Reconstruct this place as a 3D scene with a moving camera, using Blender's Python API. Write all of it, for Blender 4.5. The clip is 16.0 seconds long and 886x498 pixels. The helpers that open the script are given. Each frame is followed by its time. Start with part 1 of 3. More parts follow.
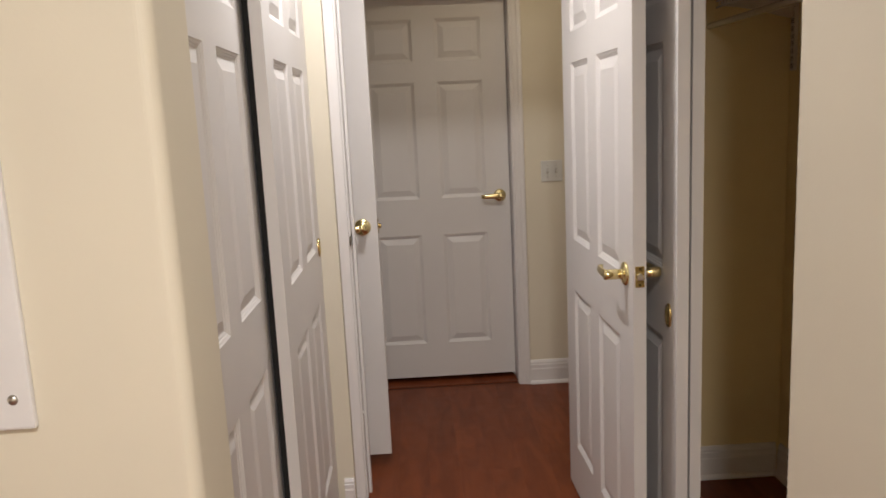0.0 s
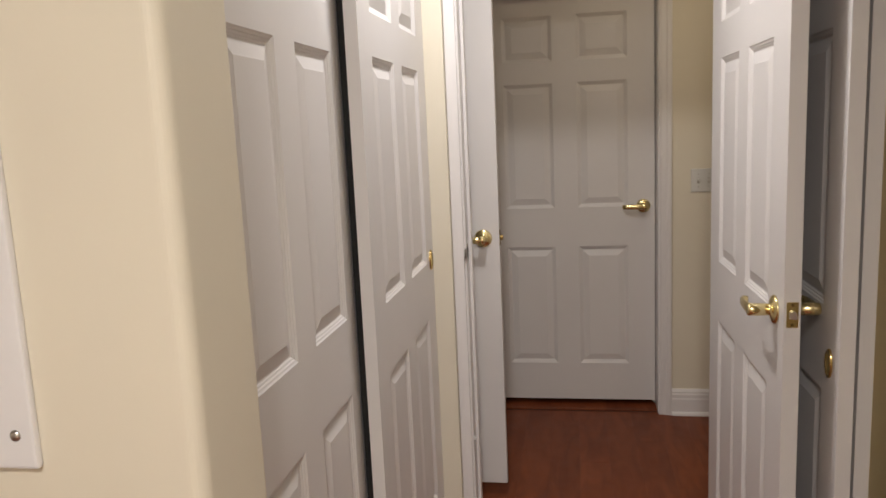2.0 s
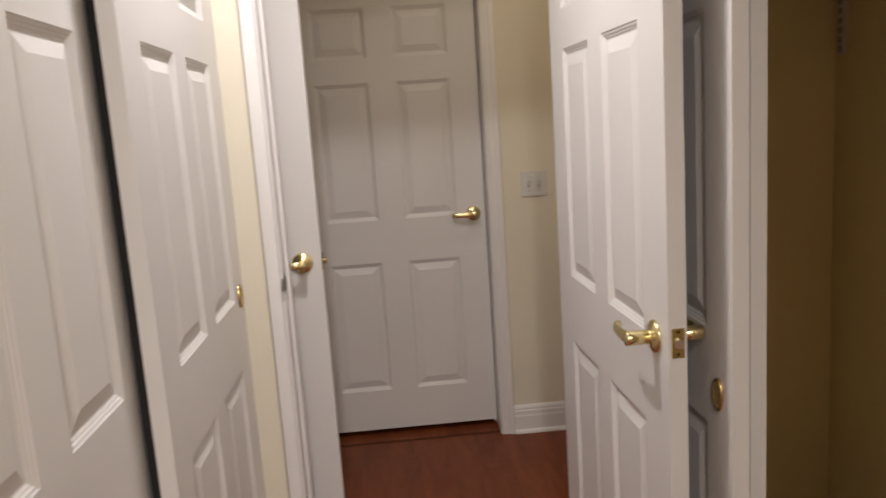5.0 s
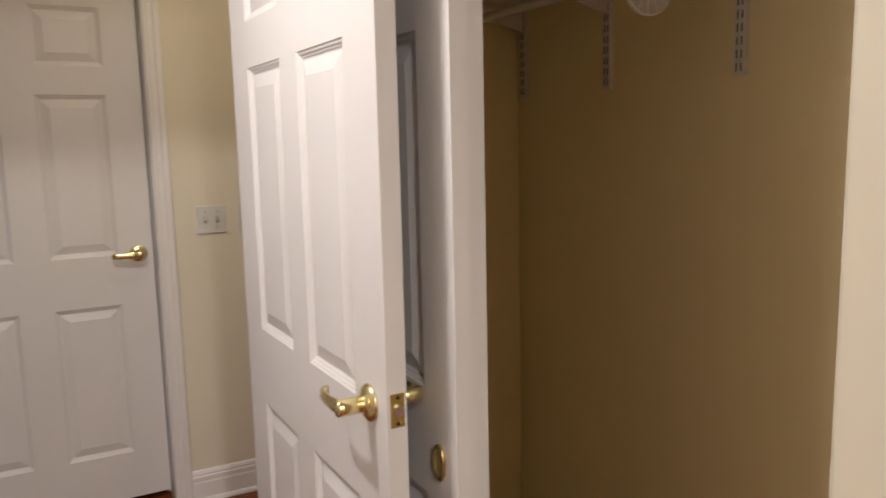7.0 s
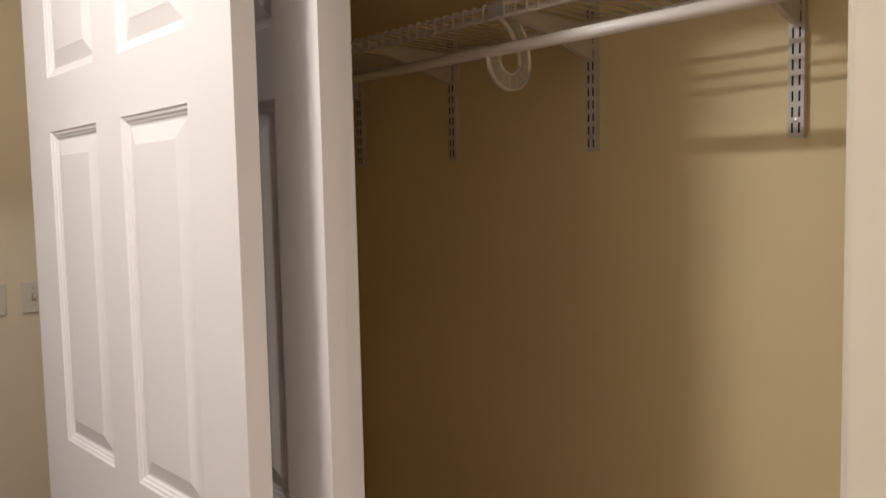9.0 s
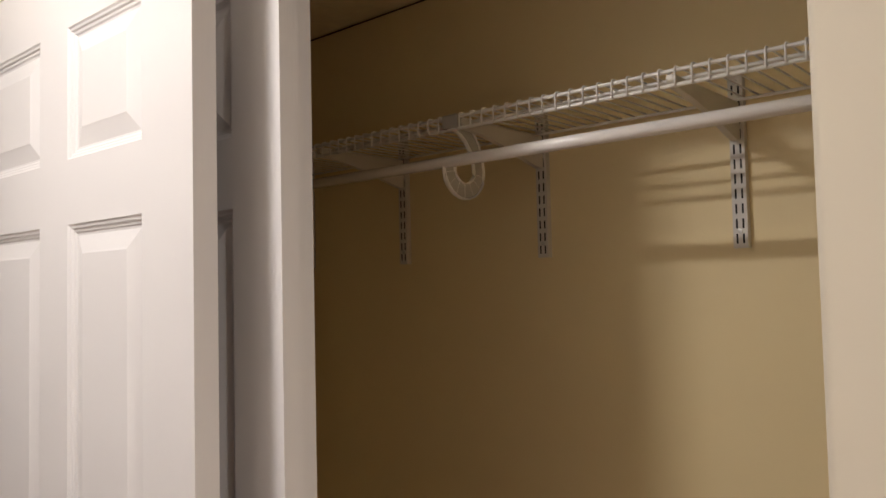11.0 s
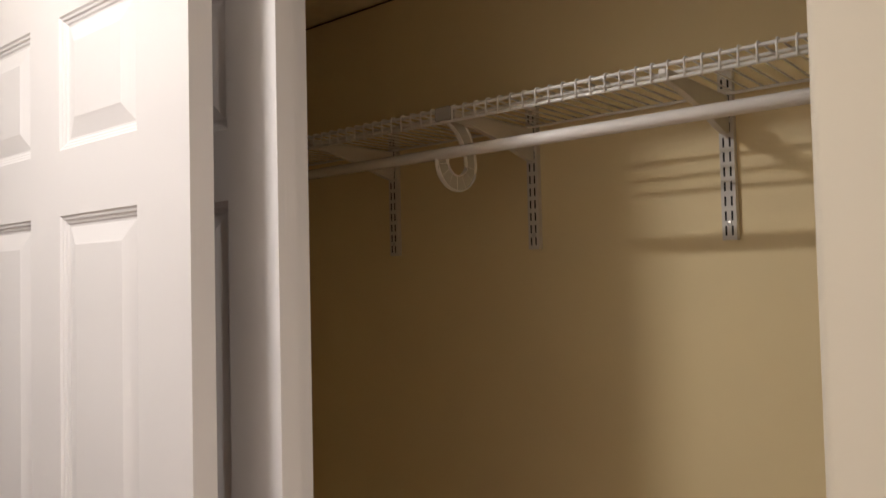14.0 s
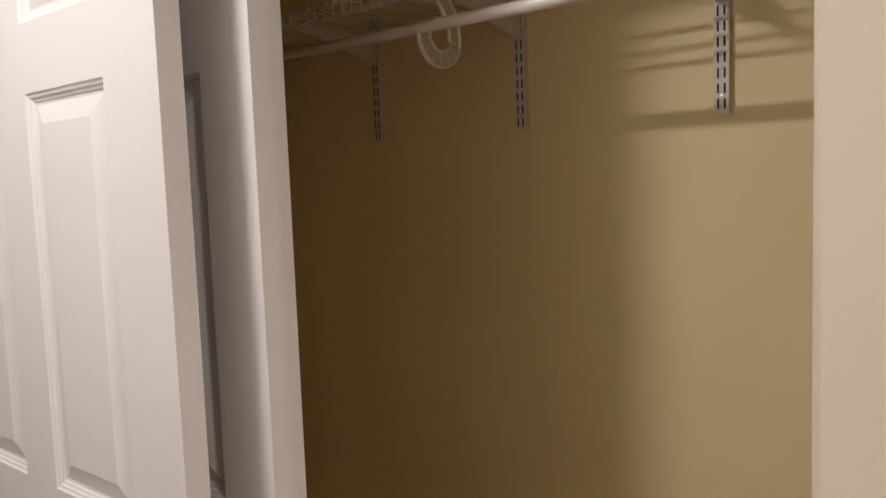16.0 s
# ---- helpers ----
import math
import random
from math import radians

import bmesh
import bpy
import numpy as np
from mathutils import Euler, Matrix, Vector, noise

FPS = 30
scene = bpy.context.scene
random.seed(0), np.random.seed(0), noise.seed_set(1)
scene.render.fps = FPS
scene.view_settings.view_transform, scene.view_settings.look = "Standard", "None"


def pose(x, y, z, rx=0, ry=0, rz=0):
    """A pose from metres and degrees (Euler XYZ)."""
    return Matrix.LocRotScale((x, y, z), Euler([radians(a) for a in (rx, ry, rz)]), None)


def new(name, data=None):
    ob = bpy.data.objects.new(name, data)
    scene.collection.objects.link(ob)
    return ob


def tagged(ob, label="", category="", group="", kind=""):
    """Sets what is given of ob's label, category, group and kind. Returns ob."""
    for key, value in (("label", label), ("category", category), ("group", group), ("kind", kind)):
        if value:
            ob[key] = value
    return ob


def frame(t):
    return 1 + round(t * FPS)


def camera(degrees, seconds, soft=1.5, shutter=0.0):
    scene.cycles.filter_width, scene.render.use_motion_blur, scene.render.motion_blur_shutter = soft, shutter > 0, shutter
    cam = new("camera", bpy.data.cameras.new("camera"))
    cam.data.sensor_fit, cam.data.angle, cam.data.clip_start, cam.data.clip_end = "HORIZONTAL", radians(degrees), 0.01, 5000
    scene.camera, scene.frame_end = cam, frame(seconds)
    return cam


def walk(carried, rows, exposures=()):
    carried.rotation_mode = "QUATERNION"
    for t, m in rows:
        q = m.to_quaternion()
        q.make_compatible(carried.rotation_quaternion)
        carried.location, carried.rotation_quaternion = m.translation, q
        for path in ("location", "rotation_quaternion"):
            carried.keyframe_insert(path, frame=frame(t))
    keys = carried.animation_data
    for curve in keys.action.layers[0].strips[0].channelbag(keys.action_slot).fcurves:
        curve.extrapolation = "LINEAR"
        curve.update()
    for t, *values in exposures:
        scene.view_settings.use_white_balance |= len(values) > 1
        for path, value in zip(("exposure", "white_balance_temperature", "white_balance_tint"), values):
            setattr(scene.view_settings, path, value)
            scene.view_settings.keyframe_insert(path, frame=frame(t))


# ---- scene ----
cam = camera(60.34, 16.0, soft=1.5, shutter=0.5)
# seconds, place, turn in degrees
PATH = [
    (0.0, 0.0545, 0.1000, 1.4353, 80.214, 2.708, -2.302),
    (0.5, 0.0761, 0.1489, 1.4336, 80.411, 2.990, 0.618),
    (1.0, 0.1005, 0.2088, 1.4261, 80.564, 3.100, 3.931),
    (1.5, 0.1306, 0.2647, 1.4261, 80.738, 3.039, 6.755),
    (2.0, 0.1734, 0.3385, 1.4313, 80.964, 2.585, 9.613),
    (2.5, 0.2139, 0.3905, 1.4355, 81.039, 2.088, 11.584),
    (3.0, 0.2391, 0.4543, 1.4310, 80.949, 2.135, 12.238),
    (5.5, 0.1035, 0.7882, 1.4275, 80.386, 3.393, -11.062),
    (6.0, 0.1142, 0.8564, 1.4184, 80.601, 2.434, -17.279),
    (6.5, 0.1191, 0.9211, 1.4215, 81.175, 1.826, -23.109),
    (7.0, 0.1414, 0.9769, 1.4263, 81.852, 1.247, -28.605),
    (7.5, 0.1450, 1.0206, 1.4342, 82.491, 0.886, -33.356),
    (8.0, 0.1394, 1.0736, 1.4435, 83.412, 0.860, -37.900),
    (8.5, 0.1326, 1.1209, 1.4532, 84.416, 1.246, -41.172),
    (9.0, 0.1213, 1.1521, 1.4626, 85.847, 1.236, -43.794),
    (9.5, 0.1182, 1.1666, 1.4749, 87.226, 1.169, -45.451),
    (10.0, 0.1170, 1.1769, 1.4824, 89.230, 1.244, -46.878),
    (12.5, 0.0859, 1.1840, 1.5041, 94.632, 1.337, -49.358),
    (13.0, 0.0851, 1.1819, 1.5088, 94.103, 0.986, -49.434),
    (13.5, 0.0875, 1.1841, 1.5032, 93.319, 1.042, -49.504),
    (14.0, 0.0871, 1.1908, 1.4903, 92.037, 1.311, -49.793),
    (14.5, 0.0906, 1.1995, 1.4796, 90.456, 1.570, -50.090),
    (15.0, 0.0967, 1.1998, 1.4636, 88.706, 1.914, -50.166),
    (15.5, 0.0999, 1.2056, 1.4588, 86.769, 2.030, -50.630),
    (16.0, 0.1121, 1.2018, 1.4439, 84.994, 2.097, -50.568),
]
EXPOSURES = [(0.0, 0.47, 6340, 9), (2.0, 0.38, 6340, 9), (3.0, 0.40, 6340, 9), (5.5, 0.62, 6400, 10), (6.5, 0.81, 6400, 10), (7.5, 0.80, 6400, 10), (9.0, 0.68, 6400, 10), (12.5, 0.49, 6400, 10), (16.0, 0.58, 6400, 10)]
walk(cam, [(t, pose(x, y, z, rx, ry, rz)) for t, x, y, z, rx, ry, rz in PATH], EXPOSURES)

# ---- light ----
world = bpy.data.worlds.new("world")
scene.world = world
world.use_nodes = True
world.node_tree.nodes["Background"].inputs[0].default_value = (1.0, 0.85, 0.65, 1)
world.node_tree.nodes["Background"].inputs[1].default_value = 0.0


def ceiling_lamp(name, x, y, z, size, watts, colour):
    data = bpy.data.lights.new(name, "AREA")
    data.shape, data.size, data.size_y, data.energy, data.color = "ELLIPSE", size[0], size[1], watts, colour
    ob = new(name, data)
    ob.matrix_world = pose(x, y, z)
    return ob


WARM = (1.0, 0.935, 0.90)
WARMER = (1.0, 0.82, 0.58)   # warm tint of the fill light added beyond the doorway
SOFT = (1.0, 0.925, 0.87)     # the inferred room lamp and the ambient fill added behind it
CEIL, HALL_CEIL = 2.165, 2.478
# place, width and length of the glowing face, drop below the ceiling, watts
# Hall and room lamps are inferred; the last two are added fill.
LAMPS = [(-0.035, 2.24, 0.09, 0.18, 0.10, 10.4), (0.17, -0.35, 0.20, 0.20, 0.026, 28.5), (0.10, -1.35, 0.20, 0.20, 0.026, 13.0), (0.60, 3.30, 0.13, 0.13, 0.024, 2.5)]
for lx, ly, wide, long, drop, watts in LAMPS:
    ceiling_lamp("ceiling_lamp_or_fill", lx, ly, HALL_CEIL - drop, (wide, long), watts, WARM if 2 < ly < 3 else WARMER if ly > 3 else SOFT)


# ---- materials ----
def material(name, colour, rough=0.5, metal=0.0, vary=0.04, scale=3.0, bump=0.0, bump_scale=300.0, spec=0.5, streak=None):
    m = bpy.data.materials.new(name)
    m.use_nodes = True
    nt = m.node_tree
    b = nt.nodes["Principled BSDF"]
    b.inputs["Roughness"].default_value, b.inputs["Metallic"].default_value = rough, metal
    b.inputs["Specular IOR Level"].default_value = spec
    tc = nt.nodes.new("ShaderNodeTexCoord")
    geo = nt.nodes.new("ShaderNodeNewGeometry")
    no = nt.nodes.new("ShaderNodeTexNoise")
    no.inputs["Scale"].default_value, no.inputs["Detail"].default_value = scale, 6
    nt.links.new(geo.outputs["Position"], no.inputs["Vector"])
    ramp = nt.nodes.new("ShaderNodeValToRGB")
    lo = [c * (1 - vary) for c in colour]
    hi = [min(1, c * (1 + vary)) for c in colour]
    ramp.color_ramp.elements[0].position, ramp.color_ramp.elements[1].position = 0.3, 0.7
    ramp.color_ramp.elements[0].color, ramp.color_ramp.elements[1].color = (*lo, 1), (*hi, 1)
    nt.links.new(no.outputs["Fac"], ramp.inputs["Fac"])
    nt.links.new(ramp.outputs["Color"], b.inputs["Base Color"])
    if bump:
        n2 = nt.nodes.new("ShaderNodeTexNoise")
        n2.inputs["Scale"].default_value, n2.inputs["Detail"].default_value = bump_scale, 3
        if streak:
            mp = nt.nodes.new("ShaderNodeMapping")
            mp.inputs["Scale"].default_value = streak
            nt.links.new(geo.outputs["Position"], mp.inputs["Vector"])
            nt.links.new(mp.outputs["Vector"], n2.inputs["Vector"])
        else:
            nt.links.new(geo.outputs["Position"], n2.inputs["Vector"])
        bp = nt.nodes.new("ShaderNodeBump")
        bp.inputs["Strength"].default_value, bp.inputs["Distance"].default_value = bump, 0.001
        nt.links.new(n2.outputs["Fac"], bp.inputs["Height"])
        nt.links.new(bp.outputs["Normal"], b.inputs["Normal"])
    return m


CREAM = material("cream_wall_paint", (0.715, 0.665, 0.55), 0.55, vary=0.03, scale=2.2, bump=0.12, bump_scale=160)
# Cream wall paint again, with the closet's brown shade and bounce in the colour.
SHADE_TAN = material("cream_paint_shade_tint", (0.82, 0.685, 0.40), 0.55, vary=0.03, scale=2.2, bump=0.12, bump_scale=160)
TRIM = material("white_trim_paint", (0.75, 0.73, 0.73), 0.38, vary=0.015, scale=5, bump=0.08, bump_scale=180)
DOOR = material("white_door_paint", (0.695, 0.676, 0.670), 0.42, vary=0.015, scale=4, bump=0.22, bump_scale=260, streak=(1, 1, 0.06))
BRASS = material("polished_brass", (0.80, 0.68, 0.36), 0.22, 1.0, vary=0.05, scale=60, bump=0.05, bump_scale=500)
AGED = material("aged_brass", (0.80, 0.65, 0.30), 0.32, 1.0, vary=0.2, scale=90)
# Darker brass on the pull's rim gives the shading of its recess.
RIM_SHADE = material("shaded_brass_rim", (0.58, 0.42, 0.17), 0.22, 1.0, vary=0.25, scale=110)
DARK_BRASS = material("dark_brass", (0.26, 0.18, 0.07), 0.3, 1.0, vary=0.3, scale=120)
STEEL = material("nickel_steel", (0.55, 0.54, 0.52), 0.3, 1.0, vary=0.05, scale=60)
DARK = material("dark_gap", (0.015, 0.014, 0.013), 0.8)
CAULK = material("yellowed_caulk", (0.40, 0.27, 0.12), 0.7, vary=0.25, scale=30)
SEAM = material("wood_seam_shade", (0.05, 0.016, 0.008), 0.7, vary=0.2, scale=40)
PANEL = material("grey_white_enamel", (0.74, 0.73, 0.74), 0.35, vary=0.02, scale=8, bump=0.1, bump_scale=400)
PLASTIC = material("white_plastic", (0.80, 0.79, 0.77), 0.35, vary=0.02, scale=20)
SWITCH = material("greyed_white_plastic", (0.64, 0.64, 0.62), 0.4, vary=0.02, scale=20)
CLEARISH = material("translucent_plastic", (0.72, 0.70, 0.66), 0.25, vary=0.03, scale=40)
CLEARISH.node_tree.nodes["Principled BSDF"].inputs["Transmission Weight"].default_value = 0.35
ENAMEL = material("off_white_enamelled_steel", (0.66, 0.63, 0.58), 0.4, vary=0.03, scale=30)
GLOSS = material("glossy_white_metal", (0.84, 0.82, 0.80), 0.09, vary=0.02, scale=20)
WIRE = material("white_vinyl_coated_wire", (0.86, 0.85, 0.83), 0.32, vary=0.02, scale=40)
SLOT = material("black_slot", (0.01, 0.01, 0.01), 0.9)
# Tile colours carry the closet's brown shade and the hall ceiling's dimness.
SHADE_TILE = material("shade_tinted_tile", (0.82, 0.74, 0.52), 0.9, vary=0.05, scale=30, bump=0.6, bump_scale=120)
DIM_TILE = material("dimmed_ceiling_tile", (0.36, 0.315, 0.22), 0.9, vary=0.05, scale=30, bump=0.6, bump_scale=120)


def wood_material():
    m = bpy.data.materials.new("red_brown_laminate")
    m.use_nodes = True
    nt = m.node_tree
    b = nt.nodes["Principled BSDF"]
    geo = nt.nodes.new("ShaderNodeNewGeometry")
    info = nt.nodes.new("ShaderNodeObjectInfo")
    mp = nt.nodes.new("ShaderNodeMapping")
    mp.inputs["Scale"].default_value = (4.5, 0.9, 1)
    off = nt.nodes.new("ShaderNodeVectorMath")
    off.operation = "SCALE"
    off.inputs[0].default_value = (7.0, 13.0, 5.0)
    nt.links.new(info.outputs["Random"], off.inputs["Scale"])
    nt.links.new(off.outputs[0], mp.inputs["Location"])
    nt.links.new(geo.outputs["Position"], mp.inputs["Vector"])
    n1 = nt.nodes.new("ShaderNodeTexNoise")
    n1.inputs["Scale"].default_value, n1.inputs["Detail"].default_value, n1.inputs["Distortion"].default_value = 3.0, 8, 1.2
    nt.links.new(mp.outputs["Vector"], n1.inputs["Vector"])
    ramp = nt.nodes.new("ShaderNodeValToRGB")
    ramp.color_ramp.elements[0].position, ramp.color_ramp.elements[1].position = 0.3, 0.75
    ramp.color_ramp.elements[0].color, ramp.color_ramp.elements[1].color = (0.135, 0.032, 0.011, 1), (0.215, 0.058, 0.020, 1)
    nt.links.new(n1.outputs["Fac"], ramp.inputs["Fac"])
    hsv = nt.nodes.new("ShaderNodeHueSaturation")
    mul = nt.nodes.new("ShaderNodeMapRange")
    b.inputs["Specular IOR Level"].default_value = 0.2
    mul.inputs["To Min"].default_value, mul.inputs["To Max"].default_value = 0.93, 1.07
    nt.links.new(info.outputs["Random"], mul.inputs["Value"])
    nt.links.new(mul.outputs[0], hsv.inputs["Value"])
    nt.links.new(ramp.outputs["Color"], hsv.inputs["Color"])
    nt.links.new(hsv.outputs["Color"], b.inputs["Base Color"])
    rr = nt.nodes.new("ShaderNodeMapRange")
    rr.inputs["To Min"].default_value, rr.inputs["To Max"].default_value = 0.3, 0.48
    n2 = nt.nodes.new("ShaderNodeTexNoise")
    n2.inputs["Scale"].default_value = 14
    nt.links.new(geo.outputs["Position"], n2.inputs["Vector"])
    nt.links.new(n2.outputs["Fac"], rr.inputs["Value"])
    nt.links.new(rr.outputs[0], b.inputs["Roughness"])
    bp = nt.nodes.new("ShaderNodeBump")
    bp.inputs["Strength"].default_value, bp.inputs["Distance"].default_value = 0.15, 0.001
    nt.links.new(n1.outputs["Fac"], bp.inputs["Height"])
    nt.links.new(bp.outputs["Normal"], b.inputs["Normal"])
    return m


WOOD = wood_material()


def glow_material():
    m = bpy.data.materials.new("lamp_diffuser")
    m.use_nodes = True
    b = m.node_tree.nodes["Principled BSDF"]
    b.inputs["Emission Color"].default_value, b.inputs["Emission Strength"].default_value = (1.0, 0.85, 0.66, 1), 1.6
    return m


GLOW = glow_material()


# ---- mesh helpers ----
def part(name, bm, mat, parent=None, label="", m=None, smooth=False):
    """One mesh object from a bmesh, under its thing."""
    if isinstance(bm, bmesh.types.BMesh):
        bmesh.ops.recalc_face_normals(bm, faces=bm.faces)
        me = bpy.data.meshes.new(name)
        bm.to_mesh(me)
        bm.free()
        me.materials.append(mat)
        if smooth:
            for p in me.polygons:
                p.use_smooth = True
    else:
        me = bm
    ob = new(name, me)
    if parent:
        ob.parent = parent
    if m is not None:
        ob.matrix_local = m
    return tagged(ob, label)


def add_box(bm, x0, x1, y0, y1, z0, z1, bevel=0.0, seg=2):
    made = bmesh.ops.create_cube(bm, size=1, matrix=Matrix.Translation(((x0 + x1) / 2, (y0 + y1) / 2, (z0 + z1) / 2)) @ Matrix.Diagonal((x1 - x0, y1 - y0, z1 - z0, 1)))
    if bevel:
        edges = list({e for v in made["verts"] for e in v.link_edges})
        bmesh.ops.bevel(bm, geom=edges, offset=bevel, segments=seg, affect="EDGES", profile=0.6)
    return bm


def box(*a, bevel=0.0, seg=2):
    return add_box(bmesh.new(), *a, bevel=bevel, seg=seg)


def prism(points, z0, z1, bevel=0.0, seg=3):
    """An upright block over a plan outline; only its upright edges are rounded."""
    bm = bmesh.new()
    low = [bm.verts.new((x, y, z0)) for x, y in points]
    high = [bm.verts.new((x, y, z1)) for x, y in points]
    n = len(points)
    bm.faces.new(low), bm.faces.new(high)
    for i in range(n):
        bm.faces.new((low[i], low[(i + 1) % n], high[(i + 1) % n], high[i]))
    if bevel:
        up = [e for e in bm.edges if abs(e.verts[0].co.z - e.verts[1].co.z) > 1e-4]
        bmesh.ops.bevel(bm, geom=up, offset=bevel, segments=seg, affect="EDGES", profile=0.5)
    return bm


def lathe(profile, seg=32, axis="z"):
    """A turned solid: profile of (radius, height)."""
    bm = bmesh.new()
    rings = []
    for r, h in profile:
        if r < 1e-6:
            rings.append([bm.verts.new((0, 0, h))])
        else:
            rings.append([bm.verts.new((r * math.cos(2 * math.pi * i / seg), r * math.sin(2 * math.pi * i / seg), h)) for i in range(seg)])
    for p, q in zip(rings, rings[1:]):
        for i in range(seg):
            j = (i + 1) % seg
            vs = [p[i % len(p)], p[j % len(p)], q[j % len(q)], q[i % len(q)]]
            seen = []
            for v in vs:
                if v not in seen:
                    seen.append(v)
            if len(seen) > 2:
                bm.faces.new(seen)
    return bm


def tube(bm, path, radius, seg=8, cap=True):
    """A round bar along a path of points; radius: one or one a point, or (width, height) pairs."""
    path = [Vector(p) for p in path]
    rings = []
    up = Vector((0, 0, 1))
    for i, p in enumerate(path):
        a = path[max(i - 1, 0)]
        b = path[min(i + 1, len(path) - 1)]
        d = (b - a).normalized()
        u = up if abs(d.dot(up)) < 0.95 else Vector((0, 1, 0))
        s = d.cross(u).normalized()
        t = s.cross(d).normalized()
        r = radius[i] if isinstance(radius, list) else radius
        rs, rt = r if isinstance(r, tuple) else (r, r)
        rings.append([bm.verts.new(p + s * rs * math.cos(2 * math.pi * k / seg) + t * rt * math.sin(2 * math.pi * k / seg)) for k in range(seg)])
    for p, q in zip(rings, rings[1:]):
        for k in range(seg):
            bm.faces.new((p[k], p[(k + 1) % seg], q[(k + 1) % seg], q[k]))
    if cap:
        bm.faces.new(rings[0]), bm.faces.new(rings[-1])
    return bm


def structure(name, bm, mat, label="", smooth=False):
    return tagged(part(name, bm, mat, None, label, smooth=smooth), kind="structure")


def thing(name, label, category, m=None, group=""):
    ob = new(name)
    if m is not None:
        ob.matrix_world = m
    return tagged(ob, label, category, group)


# ---- plan ----
END_Y = 4.02          # face of the end wall
LEFT_DOOR_X = -0.297   # face of the outer sliding door
BACK_X = 1.417         # back wall of the open closet
TOP = 2.055            # head of the openings

structure("floor", box(-2.2, 2.0, -2.3, 4.4, -0.06, -0.004), DARK, "subfloor")

wall = [
    # name, outline, z0, z1, bevel
    ("wall_panel", [(-2.1, 1.158), (-0.284, 1.158), (-0.284, 1.350), (-0.41, 1.350), (-0.41, 1.30), (-2.1, 1.30)], 0, HALL_CEIL + 0.03, 0.022),
    ("wall_left_header", [(-0.40, 1.351), (-0.288, 1.351), (-0.288, 2.803), (-0.40, 2.803)], TOP, HALL_CEIL + 0.03, 0),
    ("wall_left_closet_back", [(-1.02, 1.301), (-0.94, 1.301), (-0.94, 2.959), (-1.02, 2.959)], 0, HALL_CEIL + 0.03, 0),
    ("wall_frame_left", [(-0.939, 2.96), (-0.939, 2.85), (-0.40, 2.85), (-0.40, 2.804), (-0.2335, 2.804), (-0.2335, 2.838), (-0.2125, 2.838), (-0.2125, 2.96)], 0, HALL_CEIL + 0.03, 0.003),
    ("wall_frame_header", [(-0.211, 2.85), (0.683, 2.85), (0.683, 2.96), (-0.211, 2.96)], TOP, HALL_CEIL + 0.03, 0),
    ("wall_frame_right", [(0.672, 2.90), (0.83, 2.90), (0.83, 3.01), (0.672, 3.01)], 0, HALL_CEIL + 0.03, 0),
    ("wall_right_near", [(0.684, -2.0), (0.81, -2.0), (0.81, 1.342), (0.684, 1.342)], 0, HALL_CEIL + 0.03, 0.008),
    ("wall_right_header", [(0.684, 1.343), (0.81, 1.343), (0.81, 2.849), (0.684, 2.849)], TOP, HALL_CEIL + 0.03, 0),
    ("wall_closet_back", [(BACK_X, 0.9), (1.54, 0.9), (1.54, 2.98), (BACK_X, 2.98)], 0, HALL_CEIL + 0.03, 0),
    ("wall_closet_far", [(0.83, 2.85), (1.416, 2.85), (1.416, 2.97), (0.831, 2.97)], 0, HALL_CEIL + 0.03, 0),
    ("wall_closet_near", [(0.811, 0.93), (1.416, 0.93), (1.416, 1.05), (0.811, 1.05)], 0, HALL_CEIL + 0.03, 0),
    ("wall_end_right", [(0.577, END_Y), (1.62, END_Y), (1.62, 4.2), (0.577, 4.2)], 0, HALL_CEIL + 0.03, 0),
    ("wall_end_left", [(-1.6, END_Y), (-0.312, END_Y), (-0.312, 4.2), (-1.6, 4.2)], 0, HALL_CEIL + 0.03, 0),
    ("wall_end_header", [(-0.311, END_Y), (0.576, END_Y), (0.576, 4.2), (-0.311, 4.2)], 2.085, HALL_CEIL + 0.03, 0),
    ("wall_vestibule_left", [(-1.02, 2.961), (-0.94, 2.961), (-0.94, 4.019), (-1.02, 4.019)], 0, HALL_CEIL + 0.03, 0),
    ("wall_vestibule_right", [(1.50, 2.981), (1.62, 2.981), (1.62, 4.019), (1.50, 4.019)], 0, HALL_CEIL + 0.03, 0),
    ("wall_room_back", [(-2.1, -2.12), (0.81, -2.12), (0.81, -2.001), (-2.1, -2.001)], 0, HALL_CEIL + 0.03, 0),
    ("wall_room_left", [(-2.2, -2.12), (-2.101, -2.12), (-2.101, 1.30), (-2.2, 1.30)], 0, HALL_CEIL + 0.03, 0),
]
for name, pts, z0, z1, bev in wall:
    # closet walls take the shade-tinted copy of the cream
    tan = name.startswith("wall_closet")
    structure(name, prism(pts, z0, z1, bev, 8), SHADE_TAN if tan else CREAM, "cream closet wall with the closet's brown shade in its colour" if tan else "cream painted plaster wall")



